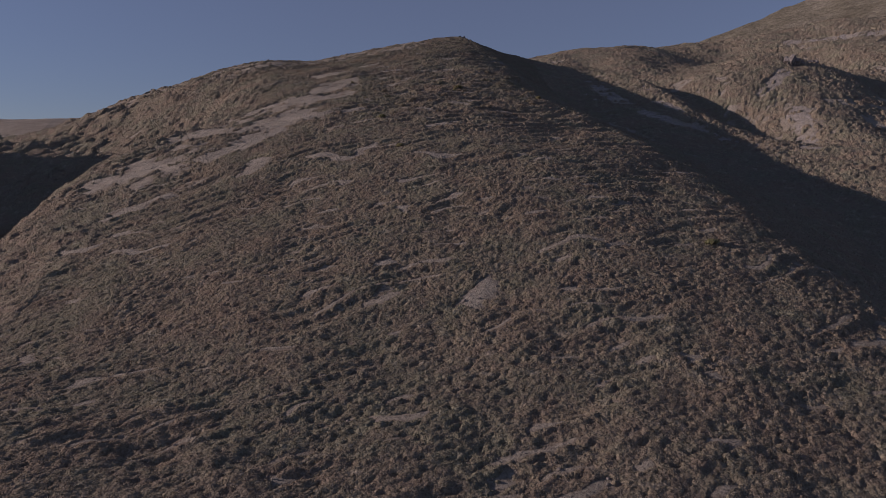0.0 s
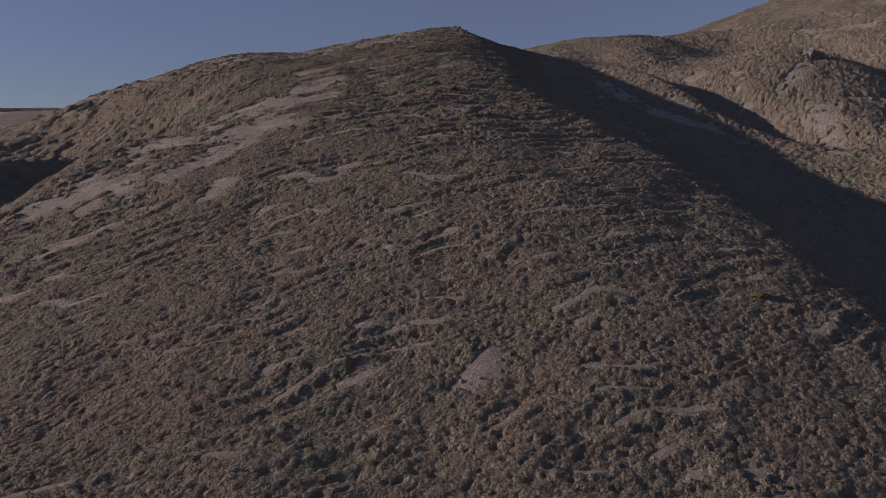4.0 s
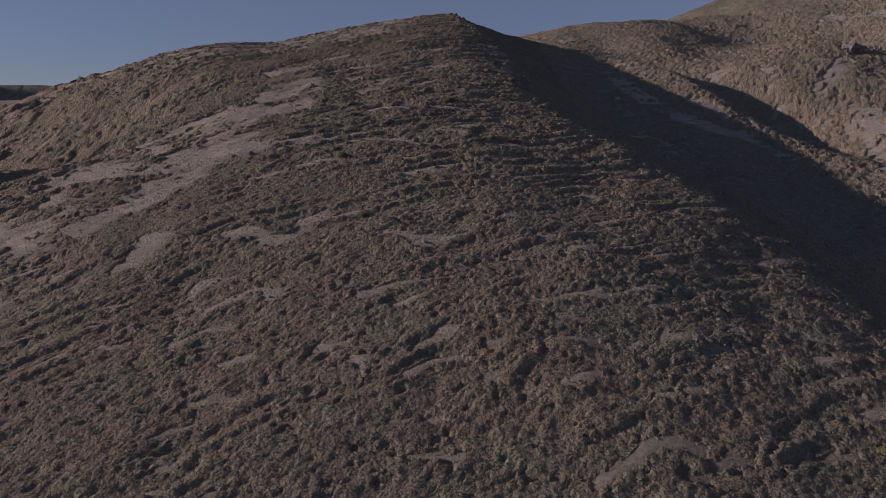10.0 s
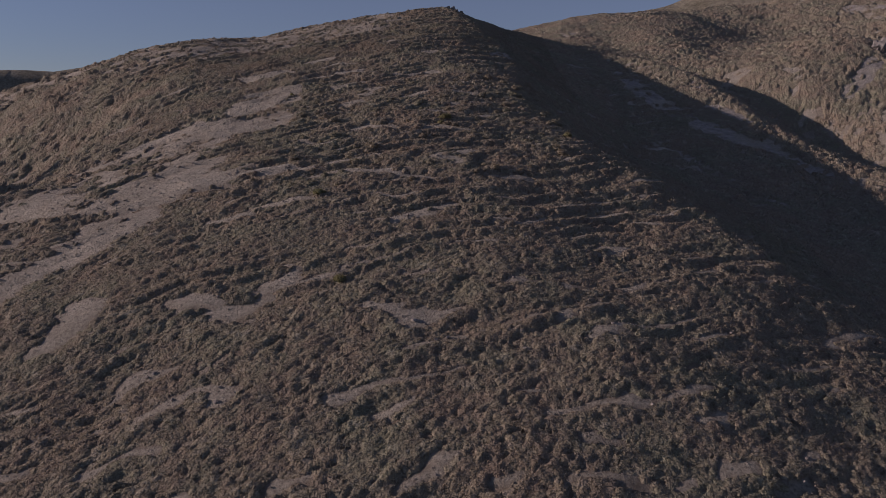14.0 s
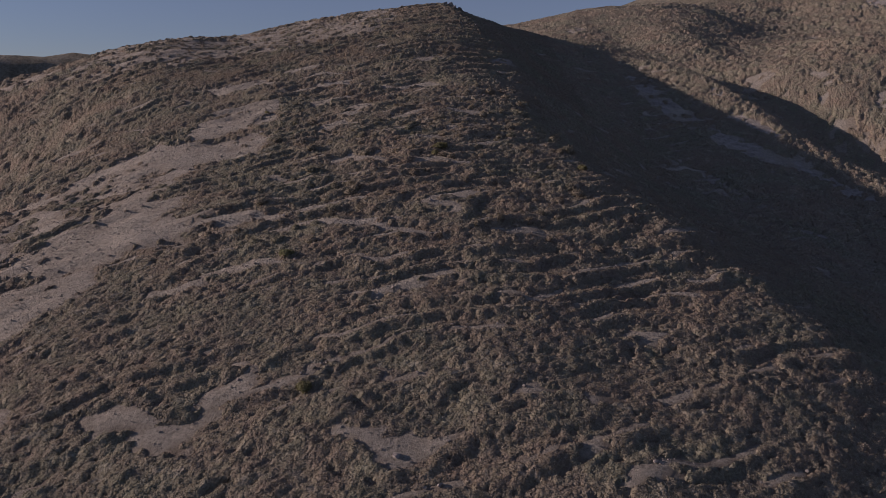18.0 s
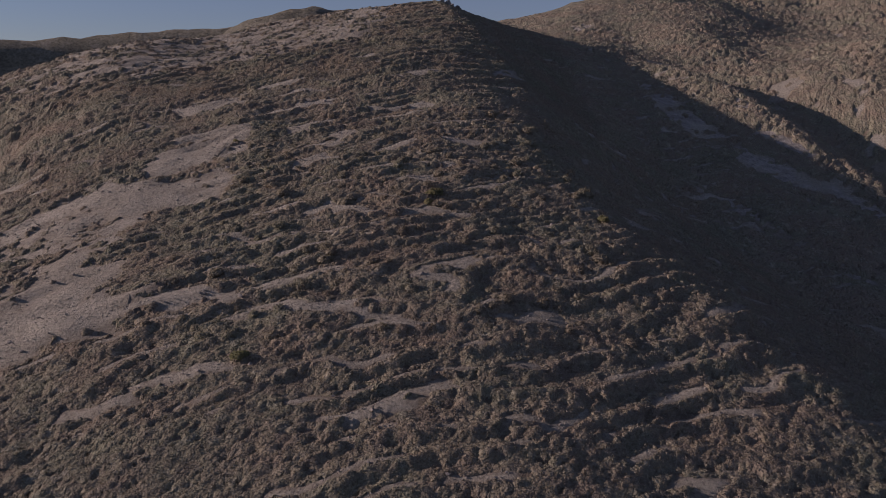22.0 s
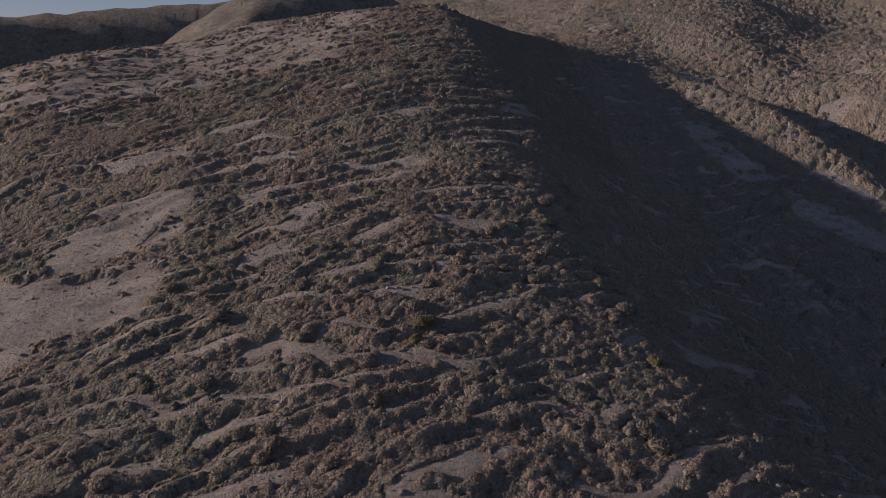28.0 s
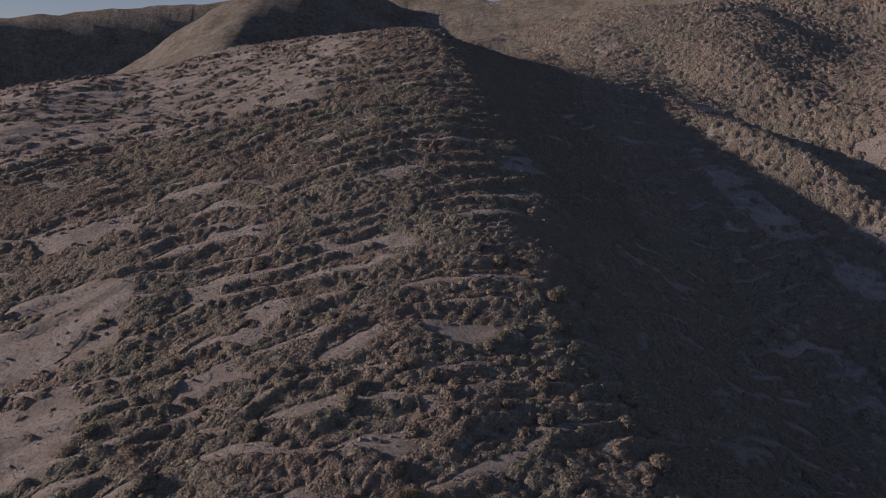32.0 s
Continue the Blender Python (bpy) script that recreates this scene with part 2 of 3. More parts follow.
LEFT = [(-260.0, 60.0, 0.0), (-190.0, 120.0, 40.0), (-150.0, 176.6, 58.3), (-113.0, 205.5, 73.6), (-80.0, 203.3, 84.2), (-48.0, 191.8, 90.7), (-28.0, 179.6, 88.5), (5.6, 198.5, 95.7), (30.0, 209.6, 92.6), (60.0, 193.6, 82.3), (130.0, 204.4, 40.0)]
RIGHT = [(-40.0, 257.3, 81.6), (0.0, 225.7, 96.0), (20.0, 246.2, 99.1), (38.0, 249.3, 103.4), (60.0, 256.4, 106.3), (95.0, 270.6, 109.3), (140.0, 265.9, 116.1), (210.0, 250.0, 124.0), (330.0, 215.0, 132.0), (600.0, 150.0, 150.0)]
SPURLET = [(60.0, 84.0, 35.0), (120.0, 84.0, 62.8), (150.0, 86.0, 71.3), (177.0, 90.0, 88.3), (225.0, 93.0, 93.5), (270.0, 95.0, 108.2), (330.0, 95.0, 90.0)]
MASSIF = [(-600.0, 650.0, -60.0), (-260.0, 650.0, 60.0), (-115.0, 640.0, 114.7), (-20.0, 660.0, 122.0), (60.0, 660.0, 135.7), (198.0, 600.0, 168.2), (300.0, 590.0, 208.3), (480.0, 600.0, 309.9), (800.0, 640.0, 300.0), (1500.0, 700.0, 320.0)]
HUMP = [(-400.0, 560.0, 20.0), (-300.0, 570.0, 35.0), (-240.0, 590.0, 68.0), (-190.0, 598.0, 97.0), (-115.0, 605.0, 135.5), (-60.0, 640.0, 142.9), (0.0, 680.0, 127.3)]
MESA = [(-2500.0, 300.0, 110.0), (-1100.0, 640.0, 122.0), (-800.0, 760.0, 135.1), (-640.0, 830.0, 134.2), (-500.0, 893.0, 133.0), (-300.0, 960.0, 151.0), (-60.0, 1000.0, 170.6), (150.0, 900.0, 150.0), (600.0, 900.0, 200.0)]
BUTTRESS = [(360, -150, 0), (440, -137, 55), (480, -127, 80), (520, -118, 99), (560, -110, 117), (605, -102, 133), (650, -90, 136), (700, -75, 120), (900, -60, 20)]


def spur(X, Y):
    """Height of the spur: round on its left; on its right a gentle shoulder that breaks off into a steep flank."""
    c, z, sl, rl, rg, rw, rs = along(SPUR, Y)
    z = z - 0.36 * np.maximum(30 - Y, 0) - 0.5 * np.maximum(Y - 240, 0)
    d = X - c
    left = sl * (np.sqrt(d * d + rl * rl) - rl)
    past = d - rw
    right = rg * (np.sqrt(d * d + 9) - 3) + rs * 0.5 * (past + np.sqrt(past * past + 6.25) - np.sqrt(rw * rw + 6.25) + rw)
    return z - np.where(d < 0, left, right)


def base_height(X, Y):
    z = smax(spur(X, Y), ridge(X, Y, LEFT, "x", 0.997, 0.34, 72.3, 30), 8)
    # a steep-sided gully behind the left brink of the spur
    gx = np.interp(Y, [0, 60, 95, 125, 140, 152, 164], [-70, -64, -65, -63, -57, -51, -47])
    deep = np.interp(Y, [0, 60, 95, 125, 140, 152, 164], [20, 20, 18, 13, 6, 2, 0])
    z = z - deep * np.exp(-np.abs((X - gx) / np.where(X > gx, 8.5, 13.0)) ** 2.6)
    # the far wall of that gully faces the walk; a knoll further out shades its foot
    top_y, top_z = np.interp(X, [-120, -60, -50], [145, 166, 169]), np.interp(X, [-120, -98, -76, -60], [63, 66.5, 70.5, 72])
    wall = top_z - np.interp(X, [-100, -70, -56], [0.55, 0.48, 0.36]) * np.maximum(top_y - Y, 0)
    on_wall = smooth01(12, -24, X - np.interp(Y, [125, 140, 150, 165], [-58, -60, -66, -80])) * smooth01(-175, -140, X) * smooth01(108, 124, Y) * smooth01(16, 2, Y - top_y)
    z = z + (wall - z) * on_wall
    z = z + 40 * np.exp(-((X + 138) / 16) ** 2 - ((Y - 122) / 27) ** 4)
    right = smax(ridge(X, Y, RIGHT, "x", 0.390, 0.3, 17.3, 25), ridge(X, Y, SPURLET, "y", 0.361, 0.449, 14, 18), 6)
    z = smax(z, right, 5)
    # a low rib in the valley, with a hollow behind it
    k = np.clip(((X - 42) * 18 - (Y - 183) * 28) / (18 * 18 + 28 * 28), -0.3, 2.3)
    off = ((X - 42) * 28 + (Y - 183) * 18) / 33.3
    z = z + smooth01(-0.3, 0.2, k) * (1.6 * smooth01(1.5, 0.7, k) * np.exp(-(off / 4.2) ** 2) - 3.0 * smooth01(2.3, 1.3, k) * np.exp(-((off - 9) / 6) ** 2))
    far = smax(ridge(X, Y, MASSIF, "x", 0.42, 0.3, 10, 10), ridge(X, Y, HUMP, "x", 0.62, 0.55, 12, 8), 10)
    far = smax(far, ridge(X, Y, MESA, "x", 1.35, 0.3, 10, 10), 10)
    far = smax(far, ridge(X, Y, BUTTRESS, "y", 0.50, 0.55, 6, 6), 8)
    z = smax(z, far, 10)
    return smax(z, np.full(X.shape, 18.0) + 3 * vnoise(X / 90, Y / 90, 5), 14)


STRIKE = 0.30     # the terraces climb this much of y for each metre of x


def terrace(X, Y):
    """Narrow steps that run aslant over the spur: their lift, the place within one step (0 to 1) and how marked they are."""
    u, w = (X + STRIKE * Y) * 0.94, (Y - STRIKE * X) * 0.94
    q = w + 1.6 * fbm(u / 13, w / 7, 31, 3) + 0.7 * vnoise(u / 5.5, w / 4.5, 38) + 0.35 * vnoise(X / 2.2, Y / 2.2, 37)
    s = q / 2.3
    s = s - np.floor(s)
    mark = smooth01(-0.40, 0.40, 0.8 * fbm(u / 7.5, w / 4, 41, 3) + 0.75 * vnoise(u / 3.0, w / 2.3, 43) + 0.50 * smooth01(62, 112, Y) - 0.15 - 0.15 * smooth01(2, 14, X) * smooth01(80, 100, Y))
    mark = mark * smooth01(230, 205, Y) * smooth01(52, 38, X) * smooth01(-115, -95, X)
    tread = smooth01(0.38, 0.80, s) - s
    return 0.58 * (0.65 + 0.35 * smooth01(72, 106, Y)) * mark * tread, s, mark


def relief(X, Y):
    """Gullies and hummocks on the ridges, coarser far away."""
    far = np.clip(smooth01(280, 420, Y) + smooth01(150, 300, np.abs(X)), 0, 1)
    near = 0.45 * fbm(X / 16, Y / 16, 11, 3) + 0.10 * fbm(X / 3.1, Y / 3.1, 15, 2)
    slope = smooth01(40, 60, X) * smooth01(60, 110, Y)
    near = near + slope * (1.7 * fbm(X / 30, Y / 38, 51, 2))
    wide = 1 - 2.6 * np.abs(fbm((X + 0.35 * Y) / 52, (Y - 0.35 * X) / 80, 21, 5, 0.5))
    return near * (1 - far) + far * wide


def height(X, Y, bare=None):
    X, Y = np.asarray(X, float), np.asarray(Y, float)
    soil_bank = 0.07 * smooth01(0.2, 0.8, bareness(X, Y) if bare is None else bare) * smooth01(280, 240, Y)
    return base_height(X, Y) + relief(X, Y) + terrace(X, Y)[0] + soil_bank


# bare ground on the slopes: strips and patches as (x, y, x, y, half width)
BARE_FOOT = [
    (3.7, 57.2, 2.6, 55.2, 1.5), (-12.9, 59.1, -9.7, 60.2, 0.5), (-12.7, 61.8, -10.5, 62.0, 0.4), (-6.6, 61.3, -4.8, 62.1, 0.45),
    (-6.2, 57.5, -4.6, 57.9, 0.45), (10.3, 56.2, 11.5, 56.7, 0.5), (13.8, 62.8, 17.2, 63.7, 0.4), (-14.3, 69.2, -11.6, 69.2, 0.35),
    (-39.0, 78.1, -33.3, 81.1, 0.7), (-35.4, 72.3, -32.5, 72.0, 0.6), (4.3, 72.3, 5.8, 72.6, 0.45), (17.6, 47.4, 19.1, 46.7, 0.6),
    (18.3, 45.6, 20.4, 45.6, 0.55), (2.8, 37.3, 4.5, 37.7, 0.5), (6.7, 35.5, 8.9, 36.2, 0.55), (-9.7, 36.6, -7.6, 37.5, 0.5), (-40.0, 70.2, -36.4, 70.2, 0.9),
]
BARE_TREADS = [
    (-2.6, 77.0, -0.9, 77.5, 0.45), (0.6, 73.4, 1.9, 73.7, 0.4), (8.6, 71.4, 11.5, 72.2, 0.45), (11.8, 77.0, 13.2, 77.2, 0.45),
    (15.2, 76.0, 17.3, 76.6, 0.45), (11.1, 82.0, 13.5, 82.8, 0.4), (-13.5, 72.2, -11.0, 72.5, 0.5), (-7.3, 72.9, -5.3, 73.0, 0.4),
    (-4.3, 71.1, -3.2, 71.5, 0.4), (18.2, 72.2, 20.3, 73.2, 0.4), (13.8, 92.8, 16.9, 93.7, 0.45), (8.4, 84.1, 9.8, 84.4, 0.4),
    (-2.8, 96.9, 3.0, 99.4, 0.45), (6.0, 96.2, 10.7, 97.8, 0.45), (5.4, 104.9, 7.9, 106.0, 0.4), (-14.4, 100.7, -8.2, 101.2, 0.45), (-18.3, 98.6, -13.7, 99.5, 0.6),
]
BARE_FLANK = [
    (-16.8, 88.0, -12.3, 86.2, 1.1), (-12.5, 86.7, -9.5, 89.5, 0.8), (-7.3, 88.8, -5.2, 89.8, 0.55), (-24.4, 85.4, -23.6, 88.5, 1.7),
    (-20.6, 108.4, -14.6, 107.7, 1.2), (-26.7, 105.1, -19.7, 107.5, 2.5), (-14.8, 108.4, -8.8, 106.6, 0.8), (-8.8, 106.6, 1.8, 104.1, 0.5),
    (-31.5, 92.0, -24.5, 101.0, 1.8), (-28.3, 126.2, -24.4, 128.2, 1.4), (-34.1, 124.1, -28.7, 128.2, 1.8),
]
BARE_TOP = [
    (-23.9, 125.3, -18.6, 127.0, 3.6), (-23.6, 132.8, -18.6, 135.5, 3.0), (-24.4, 138.6, -18.0, 138.7, 1.5), (-26.3, 145.6, -20.1, 147.0, 1.2),
    (-12.3, 137.8, -9.8, 139.0, 1.1), (-9.9, 128.7, -8.0, 129.8, 0.9), (-3.8, 142.4, 2.4, 142.2, 0.9), (0.9, 118.1, 4.8, 117.6, 0.55),
    (-7.7, 118.9, -3.6, 120.4, 0.5), (-9.3, 113.2, -5.5, 114.6, 0.45), (-16.0, 116.0, -10.9, 115.3, 0.4), (-18.1, 150.6, -13.6, 151.9, 0.8),
    (-12.2, 144.1, -9.3, 144.8, 0.9), (-9.6, 132.8, -7.2, 133.0, 0.6), (3.2, 127.4, 6.4, 127.8, 0.45), (-0.6, 124.0, 3.2, 124.6, 0.45), (5.0, 124.1, 11.2, 125.7, 0.4),
    (-1.2, 126.9, 1.6, 127.6, 0.4),
]
BARE = BARE_FOOT + BARE_TREADS + BARE_FLANK + BARE_TOP
VALLEY_BARE = [
    (11.6, 154.9, 14.6, 156.0, 1.3), (38.7, 170.3, 41.5, 162.3, 2.5), (46.7, 155.3, 52.0, 151.5, 2.8), (23.0, 128.7, 25.4, 129.5, 0.9),
    (21.2, 149.5, 24.3, 149.9, 0.6), (42.9, 190.3, 46.7, 190.6, 1.6), (17.9, 155.6, 19.1, 155.5, 0.6), (81.4, 157.1, 73.7, 136.0, 2.4),
    (49.8, 161.4, 54.7, 158.2, 1.3), (55.7, 151.8, 59.8, 143.2, 2.0), (76, 166, 86, 173, 1.6), (119.4, 238, 142, 225.4, 3.5),
]


def patches(X, Y, strips):
    """1 on the given strips of bare ground, with uneven edges."""
    jx = X + 0.5 * fbm(X / 3.0, Y / 3.0, 61, 5, 0.7) + 0.45 * vnoise(X / 1.1, Y / 0.8, 62)
    jy = Y + 0.5 * fbm(X / 3.0, Y / 3.0, 67, 5, 0.7) + 0.30 * vnoise(X / 1.1, Y / 0.8, 68)
    bare = np.zeros(X.shape)
    for x0, y0, x1, y1, r in strips:
        r = 0.8 * r if r < 0.7 else r
        dx, dy = x1 - x0, y1 - y0
        t = np.clip(((jx - x0) * dx + (jy - y0) * dy) / (dx * dx + dy * dy), 0, 1)
        d = np.hypot(jx - x0 - t * dx, jy - y0 - t * dy)
        bare = np.maximum(bare, 1 - smooth01(r * 0.55, r * 1.3, d))
    return bare


def washed(X, Y):
    """Narrow washed streaks of scree down the shaded flank."""
    flank = smooth01(16, 26, X) * (1 - smooth01(48, 60, X))
    return flank * smooth01(80, 110, Y) * smooth01(0.50, 0.9, fbm((X * 0.35 + Y * 0.9) / 1.6, (X * 0.9 - Y * 0.35) / 3.6, 81, 4, 0.6))


def bareness(X, Y):
    """1 on bare ground, 0 where the scrub is closed."""
    bare = patches(X, Y, BARE + VALLEY_BARE)
    _, s, mark = terrace(X, Y)
    # rows of bushes on the risers break the bare patches up
    row = smooth01(0.34, 0.46, s) * smooth01(0.78, 0.66, s) * smooth01(0.0, 0.35, vnoise(X / 2.4, Y / 1.6, 69) + 0.45 * vnoise(X / 0.9, Y / 0.7, 70))
    bare = bare * (1 - 0.8 * row * smooth01(-24, -13, X))
    later = smooth01(85, 120, Y)
    width = 0.20 + 0.05 * later + (0.08 + 0.05 * later) * vnoise(X / 5, Y / 4, 73)
    lip = s + 0.2 - np.floor(s + 0.2)
    tread = smooth01(0.0, 0.06, lip) * (1 - smooth01(width, width + 0.14, lip))
    broken = smooth01(-0.15, 0.3, fbm(X / 2.4, Y / 2.4, 71, 3) + 0.12 + 0.26 * smooth01(85, 120, Y))
    bare = np.maximum(bare, 0.95 * tread * smooth01(0.12, 0.42, mark) * broken)
    # the back of the hill and the left ridge carry hardly any scrub
    high = smooth01(159, 170, Y - 0.28 * np.maximum(X + 22, -23) + 0.4 * np.minimum(X + 45, 0) + 5 * fbm(X / 12, Y / 12, 75, 2)) * smooth01(3, -9, X)
    bare = np.maximum(bare, high * (0.64 + 0.26 * fbm(X / 2.2, Y / 1.5, 76, 4, 0.6)))
    # sparse small growth on the gravelly left flank: a broad bare run that climbs between the scrub and the gully
    mid = np.interp(Y, [80, 90, 100, 112, 126, 140], [-38, -33, -29, -25.5, -27, -30])
    off = X - mid + 2.5 * fbm(X / 7, Y / 7, 77, 3)
    side = smooth01(5.5, 2.5, off) * smooth01(-24, -9, off) * smooth01(80, 89, Y) * smooth01(136, 124, Y)
    bare = np.maximum(bare, side * (0.62 + 0.55 * fbm(X / 3.2, Y / 3.2, 79, 4, 0.6)))
    # washed streaks down the shaded flank, blotches on the hill across the valley
    bare = np.maximum(bare, 0.6 * washed(X, Y))
    across = smooth01(48, 62, X) * smooth01(110, 140, Y)
    blotch = smooth01(0.85, 1.15, fbm(X / 5, Y / 5, 85, 4, 0.65) + 0.3 * fbm(X / 25, Y / 25, 89, 2) + 0.1 * smooth01(95, 150, X))
    bare = np.maximum(bare, across * (0.12 + 0.42 * fbm(X / 3.2, Y / 2.6, 95, 3) + 0.22 * fbm(X / 13, Y / 13, 96, 2)))
    return np.maximum(bare, 0.9 * across * blotch)


# ---- ground: one sheet, close-meshed on the spur, wide-meshed towards the horizon ----
def spacing(a, b, step, low, high, grow):
    v = list(np.arange(a, b + step / 2, step))
    s = step
    while v[-1] < high:
        s *= grow
        v.append(v[-1] + s)
    s = step
    while v[0] > low:
        s *= grow
        v.insert(0, v[0] - s)
    return np.array(v)


def mesh_from(name, verts, faces, mats, smooth=True):
    """A mesh from arrays of vertices and of triangles or quads."""
    me = bpy.data.meshes.new(name)
    k = faces.shape[1]
    me.vertices.add(len(verts))
    me.vertices.foreach_set("co", np.asarray(verts, np.float32).ravel())
    me.loops.add(faces.size)
    me.loops.foreach_set("vertex_index", np.asarray(faces, np.int32).ravel())
    me.polygons.add(len(faces))
    me.polygons.foreach_set("loop_start", np.arange(0, faces.size, k, dtype=np.int32))
    me.polygons.foreach_set("loop_total", np.full(len(faces), k, dtype=np.int32))
    me.polygons.foreach_set("use_smooth", np.full(len(faces), smooth))
    for m in mats:
        me.materials.append(m)
    me.update()
    return me


gx = np.concatenate([np.arange(-170, -48.5, 1.6), np.arange(-48, 42, 0.5), np.arange(42.4, 192, 1.0)])
gx = np.concatenate([-170 - np.cumsum(1.4 * 1.06 ** np.arange(1, 84))[::-1], gx, 192 + np.cumsum(1.2 * 1.06 ** np.arange(1, 86))])
gy = spacing(30, 196, 0.5, 30, 700, 1.03)
gy = np.concatenate([30 - np.cumsum(0.6 * 1.09 ** np.arange(1, 60))[::-1], gy, gy[-1] + np.cumsum(7 * 1.07 ** np.arange(1, 50))])
GX, GY = np.meshgrid(gx, gy)
GZ = height(GX, GY)
nx, ny = len(gx), len(gy)
idx = np.arange(nx * ny).reshape(ny, nx)
quads = np.stack([idx[:-1, :-1], idx[:-1, 1:], idx[1:, 1:], idx[1:, :-1]], -1).reshape(-1, 4)
ground_mesh = mesh_from("ground", np.stack([GX, GY, GZ], -1).reshape(-1, 3), quads, [soil])
far_part = np.clip(smooth01(280, 360, GY) + smooth01(190, 260, np.abs(GX)), 0, 1)
scrub_here = (1 - bareness(GX, GY)) * 0.85
scree_part = np.maximum(patches(GX, GY, VALLEY_BARE), 0.9 * washed(GX, GY)) * smooth01(-0.5, 0.35, fbm(GX / 2.4, GY / 2.4, 93, 3, 0.7))
for name, values in (("cover", scrub_here), ("distant", far_part), ("scree", scree_part)):
    layer = ground_mesh.attributes.new(name, "FLOAT", "POINT")
    layer.data.foreach_set("value", values.ravel().astype(np.float32))
ground = tagged(new("ground", ground_mesh), "dry hillside of grey-brown stony soil with slanting narrow terraces", "hillside", kind="structure")

# ---- scrub ----
def ico(sub):
    bm = bmesh.new()
    bmesh.ops.create_icosphere(bm, subdivisions=sub, radius=1)
    v = np.array([p.co[:] for p in bm.verts])
    f = np.array([[q.index for q in p.verts] for p in bm.faces])
    bm.free()
    return v, f


def core_shape(seed, sub, floor):
    """The closed inside of a shrub: a low lumpy dome, open below, about 1 wide either way."""
    rng = np.random.default_rng(seed)
    v, f = ico(sub)
    f = f[(v[f][:, :, 2].mean(1) > floor)]
    used = np.unique(f)
    back = -np.ones(len(v), int)
    back[used] = np.arange(len(used))
    v, f = v[used], back[f]
    off = rng.uniform(-50, 50, 3)
    lump = np.array([noise.noise(Vector(p * 1.4 + off)) * 0.45 + noise.noise(Vector(p * 3.3 - off)) * 0.25 for p in v])
    squeeze = np.array([rng.uniform(0.95, 1.35), rng.uniform(0.8, 1.05), rng.uniform(0.4, 0.62)])
    v = v * (0.95 + lump)[:, None] * squeeze
    v[:, 2] = np.maximum(v[:, 2], -0.4)
    return v, f


def leaf_shape(seed, v, f, count, size):
    """Leafy shoots over the core, a pointed blade each, standing out at all angles."""
    rng = np.random.default_rng(seed + 900)
    area = np.linalg.norm(np.cross(v[f][:, 1] - v[f][:, 0], v[f][:, 2] - v[f][:, 0]), axis=1)
    tri = v[f[rng.choice(len(f), count, p=area / area.sum())]]
    w = rng.dirichlet((1, 1, 1), count)
    p = (tri * w[:, :, None]).sum(1)
    n = np.cross(tri[:, 1] - tri[:, 0], tri[:, 2] - tri[:, 0])
    n /= np.linalg.norm(n, axis=1)[:, None] + 1e-9
    d = n + rng.normal(0, 0.55, (count, 3)) + (0, 0, 0.3)
    d /= np.linalg.norm(d, axis=1)[:, None]
    s = np.cross(d, rng.normal(0, 1, (count, 3)))
    s /= np.linalg.norm(s, axis=1)[:, None]
    ln = rng.uniform(0.55, 1.5, (count, 1)) * size
    verts = np.stack([p - d * 0.06 - s * ln * 0.42, p - d * 0.06 + s * ln * 0.42, p + d * ln], 1).reshape(-1, 3)
    return verts, np.arange(3 * count).reshape(-1, 3)


def bush_domes(X, Y, cell, fill, tall, seed):
    """Height of round bushes over the ground, one to a jittered cell of this size where the ground isn't bare; 0 between them."""
    rng = np.random.default_rng(seed)
    i0, j0 = int(np.floor(X.min() / cell)) - 2, int(np.floor(Y.min() / cell)) - 2
    ni, nj = int(np.ceil(X.max() / cell)) - i0 + 3, int(np.ceil(Y.max() / cell)) - j0 + 3
    I, J = np.meshgrid(np.arange(ni), np.arange(nj))
    cx, cy = (I + i0 + rng.uniform(0.05, 0.95, I.shape)) * cell, (J + j0 + rng.uniform(0.05, 0.95, I.shape)) * cell
    bare = bareness(cx, cy)
    here = bare < rng.uniform(0.18, 0.92, I.shape)
    r = cell * fill * rng.uniform(0.6, 1.15, I.shape) * (1 - 0.35 * bare)
    up = np.where(here, tall * rng.uniform(0.55, 1.2, I.shape) * (1 - 0.3 * bare) * (1 + 0.3 * vnoise(cx / 2.8, cy / 2.8, 107)), 0)
    wx, wy = X + 0.16 * cell * vnoise(X / cell / 0.4, Y / cell / 0.4, 103), Y + 0.16 * cell * vnoise(X / cell / 0.4, Y / cell / 0.4, 104)
    a, b = np.floor(X / cell).astype(int) - i0, np.floor(Y / cell).astype(int) - j0
    best = np.zeros(X.shape)
    for di in (-1, 0, 1):
        for dj in (-1, 0, 1):
            k = (b + dj, a + di)
            dx, dy = wx - cx[k], wy - cy[k]
            d2 = ((dx + STRIKE * dy) ** 2 * 0.55 + (dy - STRIKE * dx) ** 2 * 1.35) / r[k] ** 2     # longer along the terraces
            best = np.maximum(best, up[k] * np.maximum(1 - d2, 0) ** 0.55)
    return best


